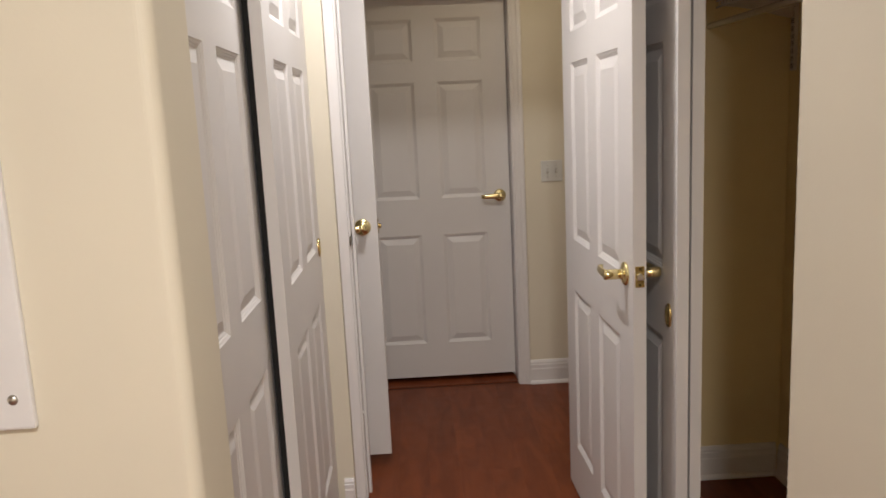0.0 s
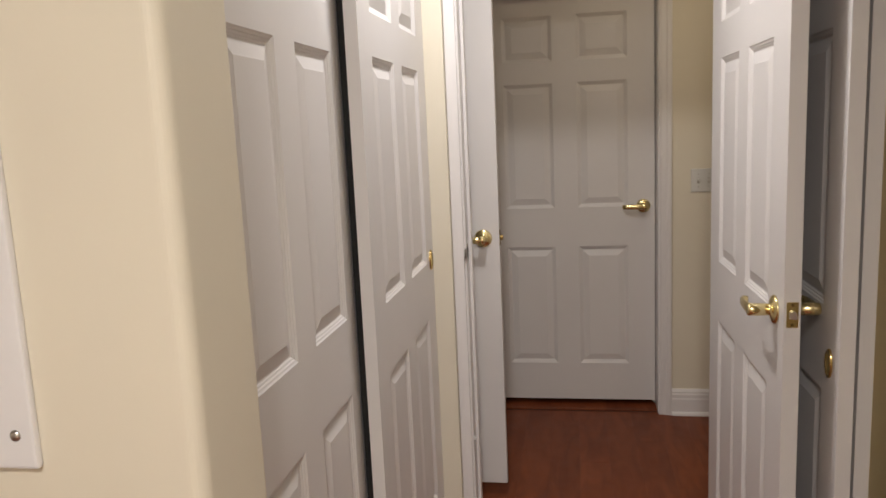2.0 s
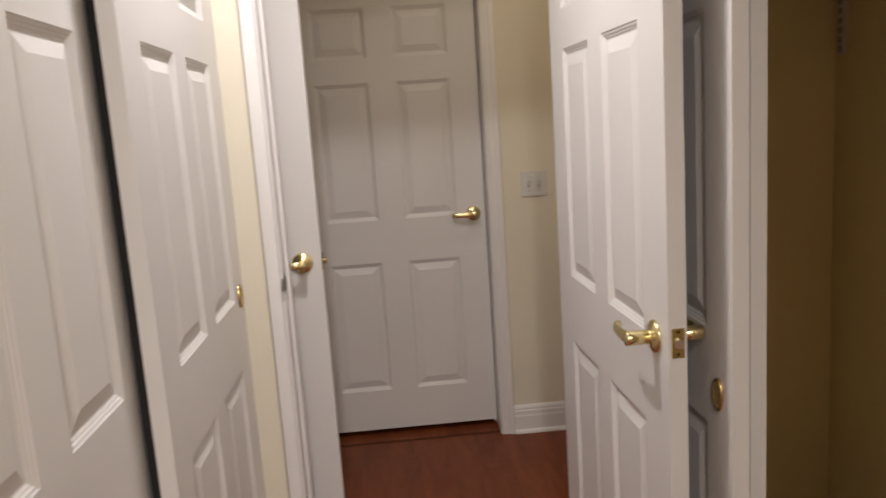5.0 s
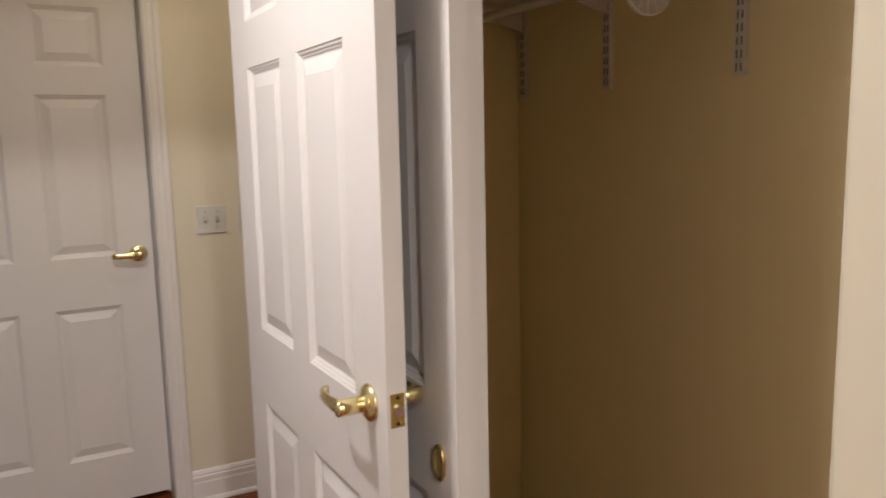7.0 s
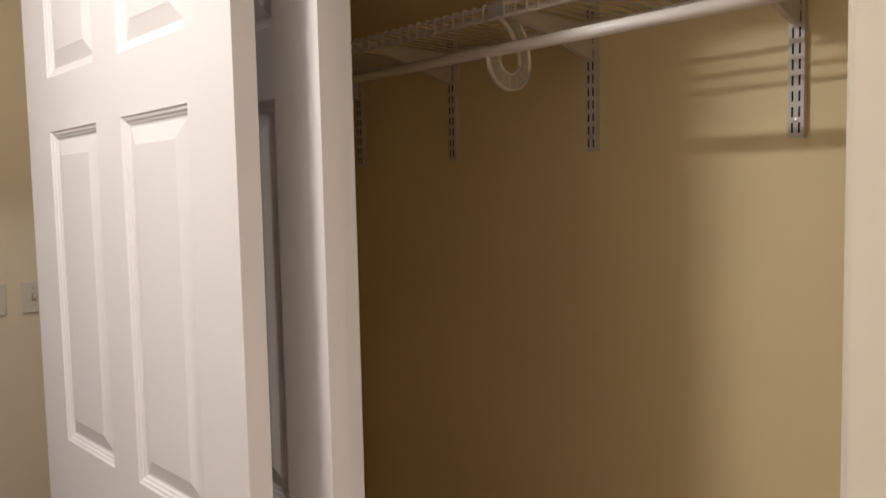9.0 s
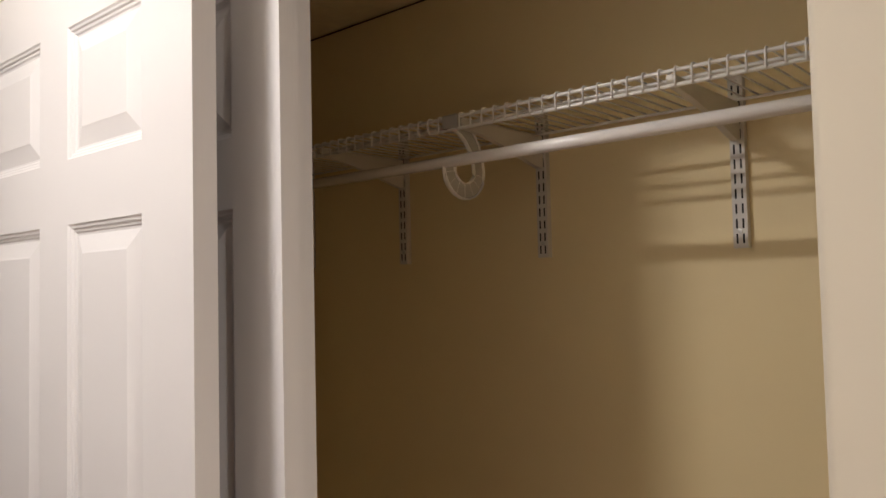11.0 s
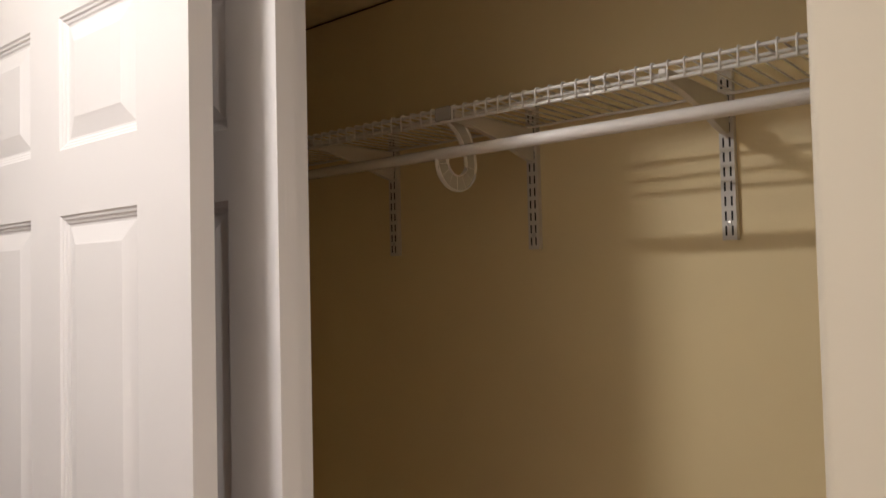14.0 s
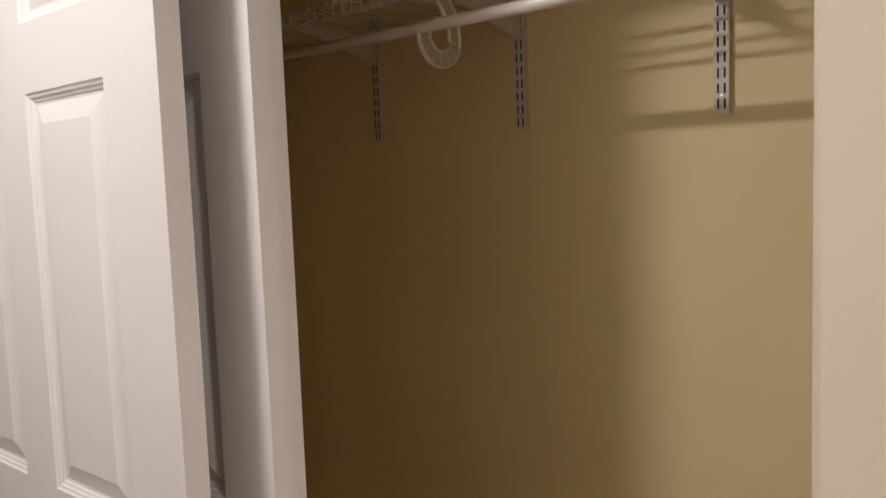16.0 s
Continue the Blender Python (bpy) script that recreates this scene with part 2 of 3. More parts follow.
def tile_ceiling(name, x0, x1, y0, y1, z, ox, oy, step=0.61):
    """A suspended ceiling: tiles lying in a thin white grid, from a grid crossing at (ox, oy)."""
    bm, grid = bmesh.new(), bmesh.new()
    i0, i1 = math.floor((x0 - ox) / step), math.ceil((x1 - ox) / step)
    j0, j1 = math.floor((y0 - oy) / step), math.ceil((y1 - oy) / step)
    for i in range(i0, i1):
        for j in range(j0, j1):
            a, b = max(x0, ox + i * step + 0.004), min(x1, ox + (i + 1) * step - 0.004)
            c, d = max(y0, oy + j * step + 0.004), min(y1, oy + (j + 1) * step - 0.004)
            if b > a and d > c:
                add_box(bm, a, b, c, d, z + 0.004, z + 0.02)
    for i in range(i0, i1 + 1):
        x = ox + i * step
        if x0 < x < x1:
            add_box(grid, x - 0.011, x + 0.011, y0, y1, z + 0.0005, z + 0.0035)
    for j in range(j0, j1 + 1):
        y = oy + j * step
        if y0 < y < y1:
            add_box(grid, x0, x1, y - 0.011, y + 0.011, z, z + 0.003)
    if name == "closet":
        # Thin dark strips draw the shadow line where ceiling meets wall.
        gap = box(x1 - 0.0045, x1 - 0.001, y0, y1, z - 0.0025, z - 0.0005)
        add_box(gap, x0, x1 - 0.0045, y1 - 0.0045, y1 - 0.001, z - 0.0025, z - 0.0005)
        structure("ceiling_shadow_line", gap, DARK, "dark strip for the shadow line between ceiling and wall")
    structure("ceiling", bm, SHADE_TILE if name == "closet" else DIM_TILE, "suspended ceiling of mineral tiles, with shade put into their colour")
    structure("ceiling_grid", grid, SHADE_TILE if name == "closet" else TRIM, "painted ceiling grid")


tile_ceiling("closet", 0.811, BACK_X - 0.001, 1.051, 2.849, CEIL, 0.42, 2.352)
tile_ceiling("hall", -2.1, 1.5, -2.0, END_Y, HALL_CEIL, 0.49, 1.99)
structure("ceiling_cover", box(-2.3, 1.8, -2.2, 4.3, HALL_CEIL + 0.031, HALL_CEIL + 0.08), DARK, "board above the ceiling")
structure("ceiling_cover_closet", box(0.812, BACK_X - 0.002, 1.052, 2.848, CEIL + 0.022, CEIL + 0.04), DARK, "board above the closet ceiling")

for lx, ly, wide, long, drop, watts in LAMPS:
    # No fitting is in view; the last two only house fill light.
    lamp = thing("unseen_ceiling_light", "unseen flush white ceiling light, switched on", "ceiling light", pose(lx, ly, HALL_CEIL), "ceiling lights")
    kx, ky, low = (wide / 2 + 0.02) / 0.1, (long / 2 + 0.02) / 0.1, 0.012 - drop
    rim = lathe([(0.0, 0.0), (0.1, 0.0), (0.1, low * 0.6), (0.09, low), (0.084, low - 0.002), (0.0, low - 0.002)], 40)
    dish = lathe([(0.0, low - 0.006), (0.06, low - 0.006), (0.08, low - 0.0025)], 40)
    for bm in (rim, dish):
        bmesh.ops.scale(bm, vec=(kx, ky, 1), verts=bm.verts)
    part("rim", rim, TRIM, lamp, smooth=True)
    part("diffuser", dish, GLOW, lamp, "glowing diffuser", smooth=True)


# ---- trim ----
def casing(name, x0, x1, y, z0, z1, out=-1, label="white painted door casing", flat=False):
    """Moulded upright casing on a wall that faces -y; out: which side is the thick edge."""
    w = x1 - x0
    prof = [(0, 0), (0, 0.0095), (0.04, 0.0108), (0.12, 0.0116), (0.15, 0.0102), (0.19, 0.0102), (0.23, 0.0122), (0.55, 0.0135), (0.66, 0.0172), (0.92, 0.0188), (1, 0.0165), (1, 0)]
    if flat:
        prof = [(0, 0), (0, 0.010), (0.05, 0.0115), (0.55, 0.013), (0.95, 0.0155), (1, 0.014), (1, 0)]
    pts = [((x0 + u * w) if out > 0 else (x1 - u * w), y - v) for u, v in prof]
    return structure(name, prism(pts, z0, z1), TRIM, label)


def baseboard_x(name, x0, x1, y, h=0.13):
    """Baseboard along x on a wall that faces -y."""
    prof = [(0, 0), (0.027, 0), (0.0268, 0.005), (0.0245, 0.011), (0.0205, 0.0155), (0.016, 0.018), (0.016, h * 0.62), (0.014, h * 0.66), (0.014, h * 0.80), (0.011, h * 0.84), (0.011, h * 0.90), (0.007, h * 0.97), (0.004, h), (0, h)]
    bm = bmesh.new()
    a = [bm.verts.new((x0, y - d, z)) for d, z in prof]
    b = [bm.verts.new((x1, y - d, z)) for d, z in prof]
    bm.faces.new(a), bm.faces.new(b)
    for i in range(len(prof)):
        j = (i + 1) % len(prof)
        bm.faces.new((a[i], a[j], b[j], b[i]))
    return structure(name, bm, TRIM, "white moulded baseboard")


def baseboard_y(name, y0, y1, x, side, h=0.13):
    ob = baseboard_x(name, 0, y1 - y0, 0, h)
    ob.matrix_world = pose(x, y1, 0, 0, 0, -90) if side < 0 else pose(x, y0, 0, 0, 0, 90)
    return ob


baseboard_x("baseboard", 0.619, 1.499, END_Y)
baseboard_x("baseboard", 0.832, 1.400, 2.85)
baseboard_y("baseboard", 1.06, 2.833, BACK_X, -1)
baseboard_x("baseboard", -2.0, -0.30, 1.158)
baseboard_y("baseboard", -1.9, 1.33, 0.684, -1)
baseboard_x("baseboard", -0.272, -0.2345, 2.804, 0.112)


# ---- six-panel doors ----
LOW, MID, HIGH = (0.190, 0.788), (0.982, 1.585), (1.688, 1.900)
PROFILE = [(0, 0), (0.003, -0.0025), (0.0065, -0.0035), (0.0085, -0.006), (0.012, -0.007), (0.0145, -0.0092), (0.018, -0.0098), (0.044, -0.003), (0.047, -0.002)]


def ring_mesh(w, h, thick):
    """Both moulded faces of one raised panel, w by h, centred on 0, in the xz plane."""
    bm = bmesh.new()
    for side in (-1, 1):
        prev = None
        for ins, dep in PROFILE:
            y = side * (thick / 2 + dep)
            cur = [bm.verts.new((sx * (w / 2 - ins), y, sz * (h / 2 - ins))) for sx, sz in ((-1, -1), (1, -1), (1, 1), (-1, 1))]
            if prev:
                for i in range(4):
                    bm.faces.new((prev[i], prev[(i + 1) % 4], cur[(i + 1) % 4], cur[i]))
            prev = cur
        bm.faces.new(prev)
    bmesh.ops.recalc_face_normals(bm, faces=bm.faces)
    for f in bm.faces:
        want = -1 if f.calc_center_median().y < 0 else 1
        if f.normal.y * want < 0:
            f.normal_flip()
    me = bpy.data.meshes.new("panel")
    bm.to_mesh(me)
    bm.free()
    me.materials.append(DOOR)
    return me


def six_panel_door(name, label, m, w, h=2.014, thick=0.035, stile=0.12, middle=0.11, category="door", plain=False, low=LOW, mid=MID):
    """A moulded door: x along its width from 0, y through it (centred), z up from its foot."""
    door = thing(name, label, category, m)
    pw = (w - 2 * stile - middle) / 2
    xs = [0, stile, stile + pw, stile + pw + middle, w - stile, w]
    zs = [0, *low, *mid, *HIGH, h]
    bm = bmesh.new()
    t = thick / 2
    if plain:
        add_box(bm, 0, w, -t, t, 0, h, 0.0015)
        part("slab", bm, DOOR, door)
        return door
    for side in (-1, 1):
        v = [[bm.verts.new((x, side * t, z)) for z in zs] for x in xs]
        for i in range(5):
            for j in range(7):
                if i in (1, 3) and j in (1, 3, 5):
                    continue
                f = bm.faces.new((v[i][j], v[i + 1][j], v[i + 1][j + 1], v[i][j + 1]))
    bm.verts.ensure_lookup_table()
    n = len(xs) * len(zs)
    half = n

    def vert(side, i, j):
        return bm.verts[side * half + i * len(zs) + j]

    for j in range(len(zs) - 1):
        for i in (0, len(xs) - 1):
            bm.faces.new((vert(0, i, j), vert(0, i, j + 1), vert(1, i, j + 1), vert(1, i, j)))
    for i in range(len(xs) - 1):
        for j in (0, len(zs) - 1):
            bm.faces.new((vert(0, i, j), vert(0, i + 1, j), vert(1, i + 1, j), vert(1, i, j)))
    slab = part("slab", bm, DOOR, door)
    meshes = {z: ring_mesh(pw, z[1] - z[0], thick) for z in (low, mid, HIGH)}
    for z, me in meshes.items():
        for x in (xs[1] + pw / 2, xs[3] + pw / 2):
            part("panel", me, DOOR, door, m=pose(x, 0, (z[0] + z[1]) / 2))
    return door


def lever_set(door, x, z, thick, towards, sides=(-1, 1), size=1.0):
    """Brass lever handles on the door's faces; towards: +1 or -1, the way that the lever points along x."""
    for s in sides:
        m = Matrix.Translation((x, s * thick / 2, z)) @ (Matrix.Rotation(radians(90 if s < 0 else -90), 4, "X"))
        rose = part("rose", lathe([(0.0, 0.0), (0.033, 0.0), (0.033, 0.003), (0.030, 0.007), (0.022, 0.010), (0.014, 0.012), (0.0125, 0.016), (0.0125, 0.028), (0.0, 0.028)], 40), BRASS, door, "polished brass rose", m=m, smooth=True)
        bm = bmesh.new()
        t0 = thick / 2
        tube(bm, [(x, s * (t0 + v), z) for v in (0.010, 0.013, 0.0145, 0.017, 0.048, 0.058, 0.0605)], [0.0122, 0.0122, 0.0112, 0.0140, 0.0146, 0.0143, 0.0125], 24)
        path = [(0.0, 0.050), (0.008, 0.0535), (0.03, 0.0555), (0.06, 0.0555), (0.090, 0.0535), (0.101, 0.050), (0.106, 0.044), (0.107, 0.036)]
        path = [(x + towards * 0.93 * u, s * (t0 + v), z) for u, v in path]
        tube(bm, path, [(0.0085, 0.0140), (0.0075, 0.0138), (0.0058, 0.0126), (0.0046, 0.0118), (0.0042, 0.0112), (0.0040, 0.0108), (0.0036, 0.0102), (0.0026, 0.0090)], 16)
        part("lever", bm, BRASS, door, "polished brass lever handle", smooth=True)


def latch_plate(door, x, z, outward, thick, bolt_mat=STEEL, bolt_label="steel latch bolt", plate_mat=BRASS):
    """Brass latch face plate and bolt on a door's edge at x; outward: +1 or -1."""
    bm = box(-0.0012, 0.0012, -0.0125, 0.0125, -0.0285, 0.0285, bevel=0.0008)
    part("latch_plate", bm, plate_mat, door, "brass latch plate", m=Matrix.Translation((x + outward * 0.0013, 0, z)))
    bolt = bmesh.new()
    ring = [(0.0075 * math.cos(radians(a)), 0.0015 + 0.0085 * math.sin(radians(a))) for a in range(0, 181, 20)] + [(-0.0075, -0.0085), (0.0075, -0.0085)]
    lo = [bolt.verts.new((0, u, v)) for u, v in ring]
    hi = [bolt.verts.new((outward * (0.004 + 0.007 * (0.0075 - u) / 0.015), u * 0.94, v * 0.94)) for u, v in ring]
    bolt.faces.new(lo), bolt.faces.new(hi)
    for i in range(len(ring)):
        j = (i + 1) % len(ring)
        bolt.faces.new((lo[i], lo[j], hi[j], hi[i]))
    bmesh.ops.recalc_face_normals(bolt, faces=bolt.faces)
    part("latch_bolt", bolt, bolt_mat, door, bolt_label, m=Matrix.Translation((x + outward * 0.0027, 0, z)))
    for dz in (-0.022, 0.022):
        part("screw", lathe([(0, 0.0008), (0.0032, 0.0006), (0.0038, 0)], 12), DARK_BRASS, door, m=Matrix.Translation((x + outward * 0.0026, 0, z + dz)) @ Matrix.Rotation(radians(90 * outward), 4, "Y"))


def finger_pull(door, x, z, face, thick=0.031):
    """Recessed oval brass pull, set in the face on side face (-1 or +1) of a sliding door."""
    m = Matrix.Translation((0, face * thick / 2, 0)) @ Matrix.Translation((x, 0, z)) @ Matrix.Rotation(radians(-90 * face), 4, "X")
    rim = lathe([(0.029, 0.0), (0.029, 0.0030), (0.0278, 0.0050), (0.0250, 0.0056), (0.0235, 0.0052), (0.0222, 0.0042)], 36)
    dish = lathe([(0.0222, 0.0042), (0.020, 0.0026), (0.016, 0.0014), (0.009, 0.0007), (0.0, 0.0004)], 36)
    for bm in (rim, dish):
        for v in bm.verts:
            v.co.x *= 0.70
            v.co.y *= 1.14
    ring = part("finger_pull", rim, RIM_SHADE, door, "oval brass finger pull", m=m, smooth=True)
    part("dish", dish, AGED, ring, "worn brass dish of the pull", smooth=True)


# end door, closed
end_door = six_panel_door("door_end", "closed white six-panel door with a brass lever, in the end wall", pose(-0.290, 4.1375, 0.034), 0.842, stile=0.126, middle=0.115)
lever_set(end_door, 0.788, 0.982, 0.035, -1, sides=(-1,))
bm = bmesh.new()
add_box(bm, 0.556, 0.576, 4.022, 4.20, 0, 2.083)
add_box(bm, -0.311, -0.294, 4.022, 4.20, 0, 2.083)
add_box(bm, -0.294, 0.556, 4.022, 4.20, 2.056, 2.083)
add_box(bm, 0.546, 0.556, 4.157, 4.19, 0, 2.056)
structure("door_frame_end", bm, TRIM, "white painted door jamb")
casing("casing_end_right", 0.560, 0.618, END_Y, 0, 2.12, out=1)
casing("casing_end_left", -0.356, -0.298, END_Y, 0, 2.12, out=-1)
structure("casing_end_top", box(-0.298, 0.560, END_Y - 0.014, END_Y, 2.062, 2.12, bevel=0.003), TRIM, "white painted door casing")
# Thin strip over the floor; its dark colour is the seam's shadow.
structure("floor_seam_shade", box(-0.293, 0.555, 4.036, 4.044, 0.0, 0.002), SEAM, "seam before the threshold, its gap shade drawn as a dark strip")
structure("threshold_end", box(-0.293, 0.555, 4.045, 4.19, 0.0, 0.008, bevel=0.002), WOOD, "red-brown wooden threshold")

# doorway across the hall: jamb and casing, with the strike plate
structure("door_frame_hall_left", box(-0.2115, -0.190, 2.842, 2.96, 0, TOP, bevel=0.0012), TRIM, "white painted door jamb")
casing("casing_hall_left", -0.232, -0.196, 2.8378, 0, 2.11, out=-1, flat=True)
structure("caulk_line", box(-0.2338, -0.2322, 2.8345, 2.8379, 0, 2.11), CAULK, "yellowed caulk between wall and casing")
structure("door_stop", box(-0.1895, -0.179, 2.895, 2.93, 0, TOP - 0.001, bevel=0.002), TRIM, "white door stop")
structure("door_frame_hall_right", box(0.650, 0.671, 2.902, 3.01, 0, TOP, bevel=0.0012), TRIM, "white painted door jamb")
strike = thing("strike_plate", "brass strike plate screwed to the white door jamb", "strike plate", pose(-0.1895, 2.862, 1.012))
part("plate", box(-0.001, 0.0016, -0.019, 0.014, -0.03, 0.03, bevel=0.0008), STEEL, strike)
part("hole", box(0.0016, 0.0021, -0.012, 0.010, -0.019, 0.019), SLOT, strike, "dark latch hole")
lip = prism([(-0.0010, -0.0192), (0.0016, -0.0192), (0.0010, -0.0262), (-0.0015, -0.0325), (-0.0048, -0.0365), (-0.0062, -0.0350), (-0.0036, -0.0310), (-0.0014, -0.0255)], -0.0165, 0.0165, 0.0003, 1)
part("lip", lip, STEEL, strike, "curved lip of the plate", smooth=True)
for dz in (-0.0245, 0.0245):
    part("screw", lathe([(0, 0.0008), (0.0030, 0.0006), (0.0036, 0)], 12), DARK_BRASS, strike, m=Matrix.Translation((0.0016, -0.002, dz)) @ Matrix.Rotation(radians(90), 4, "Y"))

part_plug = thing("screw_cap", "small white plastic cap on the white door jamb", "screw cap", pose(-0.1895, 2.852, 0.352))
part("cap", box(0, 0.006, -0.006, 0.006, -0.007, 0.007, bevel=0.002), PLASTIC, part_plug)

# the hall door, swung back towards the sliding doors
hall_door = six_panel_door("door_hall", "open white six-panel door with brass levers, swung back beside the closet", pose(0.6346, 2.0557, 0.013, 0, 0, 90.92), 0.83, stile=0.129, middle=0.104, mid=(0.975, 1.585))
lever_set(hall_door, 0.069, 0.978, 0.035, 1)
latch_plate(hall_door, 0.0, 0.982, -1, 0.035)

# flat-looking open door beyond the doorway
beyond = six_panel_door("door_side", "open white door with a brass lever, standing beyond the doorway", pose(-0.105 - 0.762, 3.137, 0.055, 0, 0, 0), 0.762, 1.98, plain=True)
lever_set(beyond, 0.762 - 0.060, 0.965, 0.035, -1, sides=(-1, 1))
# Bolt and plate are coloured dark for the shade on this edge.
latch_plate(beyond, 0.762, 0.965, 1, 0.035, DARK_BRASS, "latch bolt, coloured dark for the shade it is in", DARK_BRASS)

# sliding doors on the left and on the right
sl_in = six_panel_door("sliding_door", "white six-panel sliding closet door on the inner track", pose(-0.3675, 1.337, 0.022, 0, 0, 90), 0.765, 2.025, low=(0.190, 0.801), stile=0.113, middle=0.104, category="sliding door")
sl_out = six_panel_door("sliding_door", "white six-panel sliding closet door with a brass finger pull, on the outer track", pose(LEFT_DOOR_X - 0.0155, 2.036, 0.022, 0, 0, 90), 0.766, 2.025, thick=0.031, low=(0.190, 0.801), stile=0.113, middle=0.096, category="sliding door")
# Black strip added to fill the gap between the two doors with darkness.
part("gap_shade_strip", box(0.003, 0.008, 0.0158, 0.0315, 0.0, 2.02), SLOT, sl_out, "black strip standing in for the dark gap between the doors")
finger_pull(sl_out, 0.717, 0.985, -1)
sr_out = six_panel_door("sliding_door", "white six-panel sliding closet door with a brass finger pull, pushed open behind the hall door", pose(0.7335, 2.008, 0.02, 0, 0, 90), 0.766, 2.03, thick=0.031, stile=0.113, middle=0.104, category="sliding door")
finger_pull(sr_out, 0.061, 0.862, 1)
sr_in = six_panel_door("sliding_door", "white six-panel sliding closet door, pushed open on the inner track", pose(0.7830, 2.042, 0.02, 0, 0, 90), 0.766, 2.03, thick=0.031, stile=0.113, middle=0.104, category="sliding door")

# electrical panel on the near wall
ep = thing("electrical_panel", "large grey-white metal electrical panel cover with screws, on the cream wall", "electrical panel", pose(-0.502, 1.158, 1.027))
part("cover", box(-0.40, 0, -0.012, 0, 0, 0.80, bevel=0.004), PANEL, ep, "grey-white enamelled steel cover")
for sx, sz in ((-0.026, 0.045), (-0.026, 0.402), (-0.374, 0.045), (-0.374, 0.402)):
    part("screw", lathe([(0, 0.004), (0.005, 0.0035), (0.0075, 0.001), (0.0078, 0)], 20), STEEL if sz < 0.1 else SLOT, ep, "steel screw" if sz < 0.1 else "blackened screw", m=pose(sx, -0.012, sz, 90, 0, 0), smooth=True)


# switches on the end wall
def switch_plate(x0, x1, z0, z1, gangs, label):
    w, h = x1 - x0, z1 - z0
    sp = thing("switch_plate", label, "light switch", pose((x0 + x1) / 2, END_Y, (z0 + z1) / 2), "light switches")
    part("plate", box(-w / 2, w / 2, -0.007, 0, -h / 2, h / 2, bevel=0.002), SWITCH, sp)
    for i in range(gangs):
        cx = (i - (gangs - 1) / 2) * 0.046
        part("toggle", box(cx - 0.004, cx + 0.004, -0.017, -0.007, -0.004, 0.010, bevel=0.001), SWITCH, sp)
        part("toggle_collar", box(cx - 0.0065, cx + 0.0065, -0.0078, -0.007, -0.013, 0.013, bevel=0.0005), STEEL, sp)
        for dz in (-0.030, 0.030):
            part("screw", lathe([(0, 0.001), (0.003, 0.0008), (0.0034, 0)], 12), STEEL, sp, m=pose(cx, -0.007, dz, 90))


switch_plate(0.704, 0.816, 1.085, 1.192, 2, "white double light switch plate on the cream end wall")
switch_plate(0.866, 0.937, 1.085, 1.192, 1, "white single light switch plate on the cream end wall")

# ---- closet fittings ----
SHELF_Z, LIP_X = 1.798, 1.142
WIRES = [1.062 + 0.0254 * i for i in range(70)]
shelf = thing("wire_shelf", "white vinyl-coated wire closet shelf on wall brackets", "shelf")
bm = tube(bmesh.new(), [(BACK_X - 0.005, 0, SHELF_Z), (LIP_X + 0.006, 0, SHELF_Z), (LIP_X + 0.0015, 0, SHELF_Z - 0.0012), (LIP_X, 0, SHELF_Z - 0.0045), (LIP_X, 0, SHELF_Z - 0.0295)], 0.0017, 6)
first_wire = part("cross_wire", bm, WIRE, shelf, m=pose(0, WIRES[0], 0), smooth=True)
for y in WIRES[1:]:
    part("cross_wire", first_wire.data, WIRE, shelf, m=pose(0, y, 0))
for x, z, r in ((LIP_X + 0.0050, SHELF_Z - 0.0052, 0.0033), (LIP_X + 0.0050, SHELF_Z - 0.027, 0.0034), (1.200, SHELF_Z - 0.0055, 0.0036), (1.404, SHELF_Z - 0.0045, 0.0030)):
    part("long_wire", tube(bmesh.new(), [(x, 1.052, z), (x, 2.848, z)], r, 8), WIRE, shelf, smooth=True)

rod = part("closet_rod", tube(bmesh.new(), [(1.122, 1.051, 1.708), (1.122, 2.849, 1.708)], 0.0105, 32), GLOSS, None, smooth=True)
tagged(rod, "round white metal hanging rod below the wire shelf", "closet rod")

STANDARDS = [1.657, 2.057, 2.455, 2.812]


slot_mesh = bpy.data.meshes.new("slot")
bm = box(-0.0139, -0.0134, -0.0016, 0.0016, 0, 0.0165)
bm.to_mesh(slot_mesh)
bm.free()
slot_mesh.materials.append(SLOT)


def standard(y):
    st = thing("shelf_standard", "white slotted steel wall standard carrying the wire shelf", "shelf standard", pose(BACK_X, y, 0), "shelf standards")
    bm = bmesh.new()
    z0, z1 = 1.541, 1.846
    add_box(bm, -0.012, 0, -0.0125, -0.011, z0, z1)
    add_box(bm, -0.012, 0, 0.011, 0.0125, z0, z1)
    add_box(bm, -0.0135, -0.012, -0.0125, 0.0125, z0, z1)
    part("channel", bm, ENAMEL, st)
    z = z0 + 0.008
    while z < z1 - 0.02:
        for dy in (-0.0055, 0.0055):
            part("slot", slot_mesh, SLOT, st, m=pose(0, dy, z))
        z += 0.0254
    for zz in (z0 + 0.029, z0 + 0.283):
        part("screw", lathe([(0, 0.0016), (0.004, 0.0012), (0.0048, 0)], 14), STEEL, st, m=Matrix.Translation((-0.0137, 0, zz)) @ Matrix.Rotation(radians(-90), 4, "Y"))
    return st


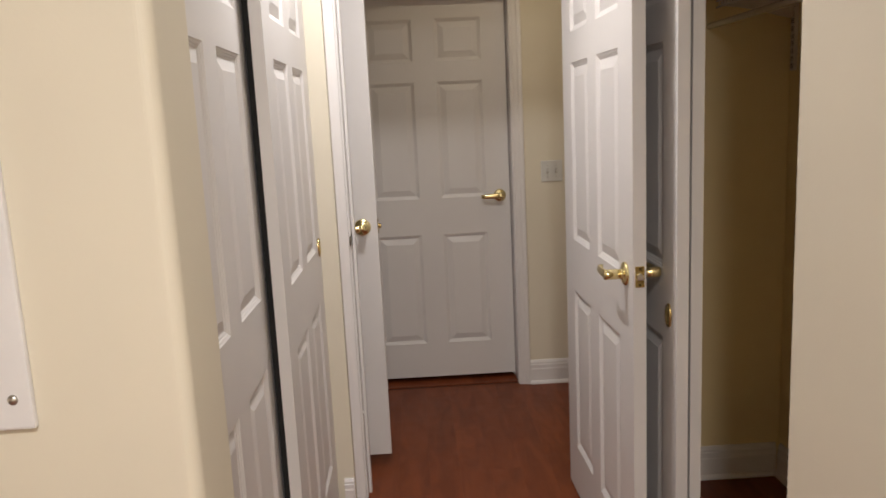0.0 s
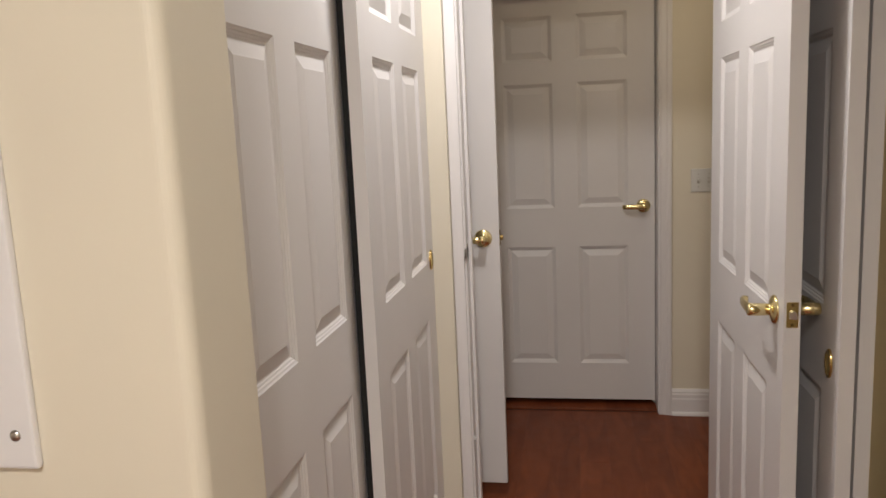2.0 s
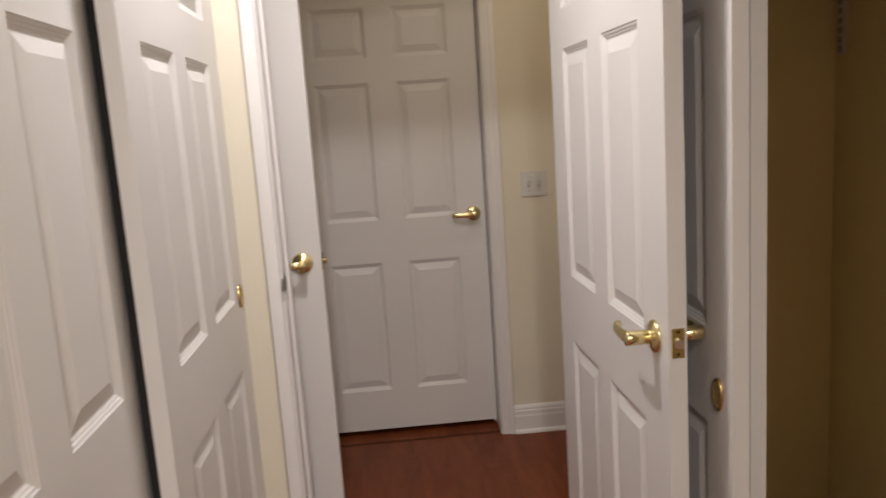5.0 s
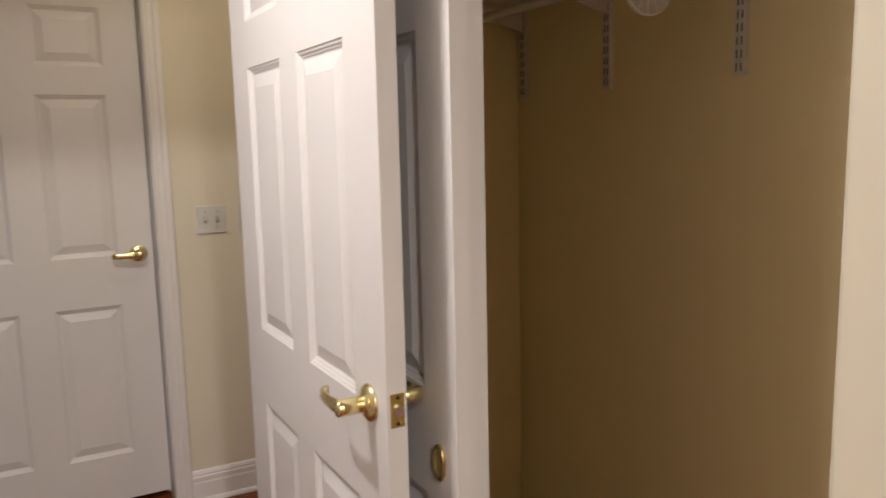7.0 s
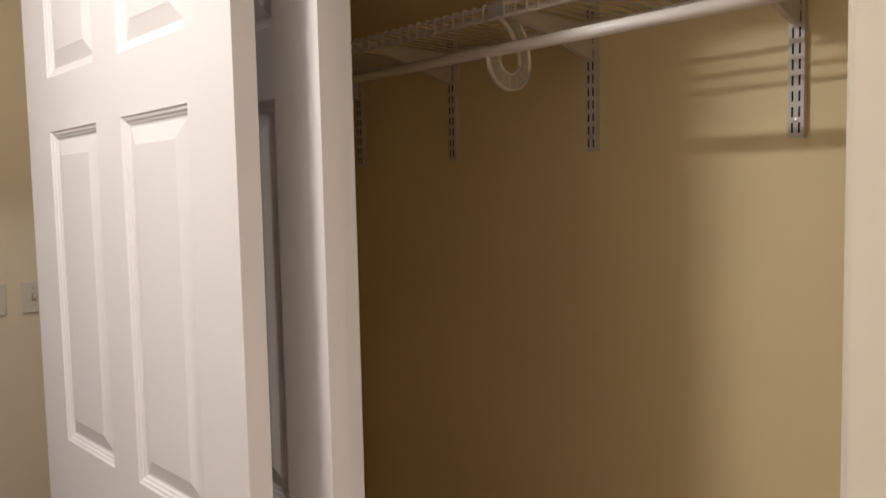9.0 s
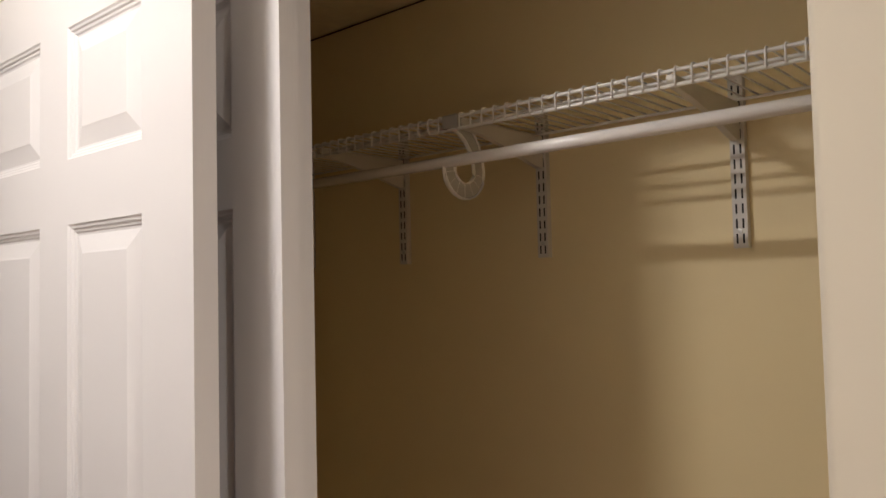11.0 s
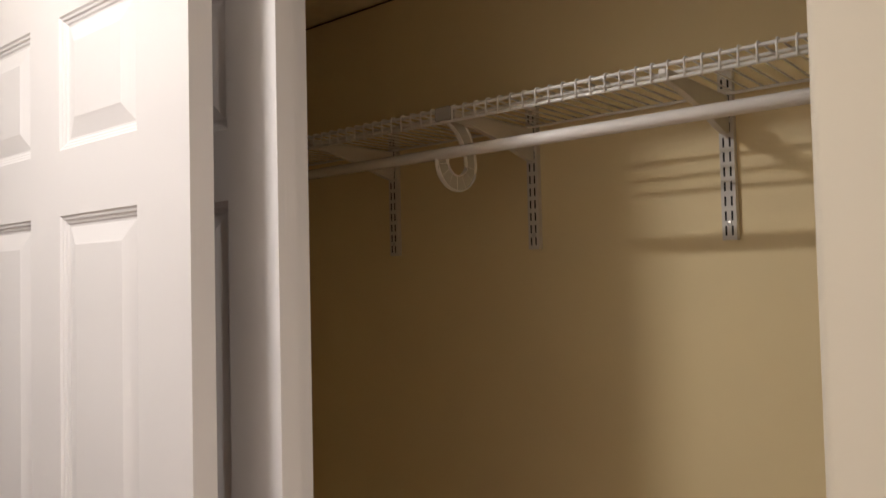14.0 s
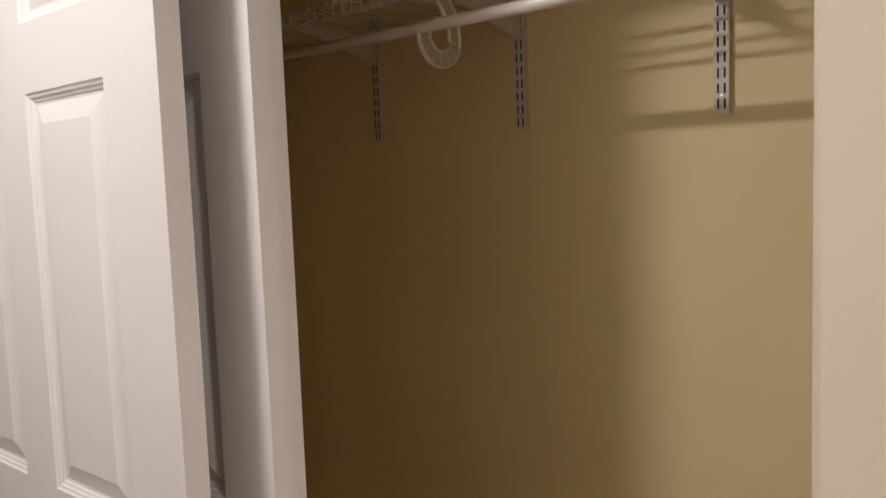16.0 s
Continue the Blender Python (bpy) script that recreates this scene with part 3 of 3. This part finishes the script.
def bracket(y):
    br = thing("shelf_bracket", "white tapered steel shelf bracket hooked into its standard", "shelf bracket", pose(BACK_X - 0.014, y, 0), "shelf brackets")
    bm = bmesh.new()
    pts = [(0, SHELF_Z - 0.009), (0, SHELF_Z - 0.074), (-0.012, SHELF_Z - 0.076), (-0.05, SHELF_Z - 0.066), (-0.12, SHELF_Z - 0.046), (-0.19, SHELF_Z - 0.033), (-0.245, SHELF_Z - 0.027), (-0.256, SHELF_Z - 0.018), (-0.254, SHELF_Z - 0.009)]
    a = [bm.verts.new((x, -0.006, z)) for x, z in pts]
    b = [bm.verts.new((x, 0.006, z)) for x, z in pts]
    bm.faces.new(a), bm.faces.new(b)
    for i in range(len(pts)):
        j = (i + 1) % len(pts)
        bm.faces.new((a[i], a[j], b[j], b[i]))
    bmesh.ops.bevel(bm, geom=list(bm.edges), offset=0.0012, segments=1, affect="EDGES")
    part("arm", bm, ENAMEL, br)
    part("hook", box(-0.004, 0.006, -0.0058, 0.0058, SHELF_Z - 0.07, SHELF_Z - 0.02, bevel=0.001), ENAMEL, br)
    return br


for y in STANDARDS:
    standard(y)
    bracket(y)

# plastic rod holder hung from the shelf's front: a flat J seen from its side, with a ribbed channel
HY = 2.071
hook = thing("rod_support", "translucent white plastic rod support hook hung from the wire shelf", "hook")
spine = [(1.146, 1.786), (1.158, 1.782), (1.172, 1.775), (1.189, 1.762), (1.204, 1.743), (1.214, 1.720)]
CX, CZ = 1.175, 1.698
for k in range(1, 17):
    a = radians(18 - 218 * k / 16)
    spine.append((CX + 0.042 * math.cos(a), CZ + 0.038 * math.sin(a)))


def band(half_w, y0, y1):
    bm = bmesh.new()
    rows = []
    for i, (x, z) in enumerate(spine):
        p, q = spine[max(i - 1, 0)], spine[min(i + 1, len(spine) - 1)]
        d = Vector((q[0] - p[0], 0, q[1] - p[1])).normalized()
        nrm = Vector((d.z, 0, -d.x)) * half_w
        rows.append([bm.verts.new((x + sx * nrm.x, y, z + sx * nrm.z)) for sx, y in ((-1, y0), (1, y0), (1, y1), (-1, y1))])
    for p, q in zip(rows, rows[1:]):
        for i in range(4):
            bm.faces.new((p[i], p[(i + 1) % 4], q[(i + 1) % 4], q[i]))
    bm.faces.new(rows[0]), bm.faces.new(rows[-1])
    return bm


part("web", band(0.0142, HY - 0.001, HY + 0.001), CLEARISH, hook)
for sgn in (-1, 1):
    bm = bmesh.new()
    pts = []
    for i, (x, z) in enumerate(spine):
        p, q = spine[max(i - 1, 0)], spine[min(i + 1, len(spine) - 1)]
        d = Vector((q[0] - p[0], 0, q[1] - p[1])).normalized()
        pts.append((x + sgn * d.z * 0.0142, HY, z - sgn * d.x * 0.0142))
    tube(bm, pts, [(0.0055, 0.0016)] * len(pts), 8)
    part("rim", bm, WIRE, hook, smooth=True)
for i in range(7, len(spine), 2):
    x, z = spine[i]
    p, q = spine[i - 1], spine[min(i + 1, len(spine) - 1)]
    d = Vector((q[0] - p[0], 0, q[1] - p[1])).normalized()
    part("rib", tube(bmesh.new(), [(x - d.z * 0.0142, HY, z + d.x * 0.0142), (x + d.z * 0.0142, HY, z - d.x * 0.0142)], 0.0012, 6), WIRE, hook)
part("clip", box(LIP_X - 0.004, LIP_X + 0.010, HY - 0.017, HY + 0.020, SHELF_Z - 0.026, SHELF_Z - 0.001, bevel=0.003), CLEARISH, hook)

# ---- floor planks ----
pavement = tagged(new("floor_planks"), "red-brown laminate plank floor", kind="structure")
PW, PL = 0.125, 1.22
plank_meshes = {}


def plank_mesh(w, length):
    key = (round(w, 3), round(length, 3))
    if key not in plank_meshes:
        me = bpy.data.meshes.new("plank")
        bm = bmesh.new()
        b = 0.0004
        lo = [bm.verts.new((x, y, -0.006)) for x, y in ((0, 0), (w, 0), (w, length), (0, length))]
        md = [bm.verts.new((x, y, -b)) for x, y in ((0, 0), (w, 0), (w, length), (0, length))]
        hi = [bm.verts.new((x, y, 0)) for x, y in ((b, b), (w - b, b), (w - b, length - b), (b, length - b))]
        bm.faces.new(hi)
        for p, q in ((lo, md), (md, hi)):
            for i in range(4):
                bm.faces.new((p[i], p[(i + 1) % 4], q[(i + 1) % 4], q[i]))
        bmesh.ops.recalc_face_normals(bm, faces=bm.faces)
        bm.to_mesh(me)
        bm.free()
        me.materials.append(WOOD)
        plank_meshes[key] = me
    return plank_meshes[key]


rng = random.Random(4)
for i in range(int(3.9 / PW) + 1):
    x = -2.2 + PW * i
    y = -2.2 - PL * [0.0, 0.37, 0.71, 0.18, 0.54, 0.86][i % 6]
    while y < 4.2:
        ob = new("plank", plank_mesh(PW, PL))
        ob.parent = pavement
        ob.location = (x, y, 0)
        y += PL
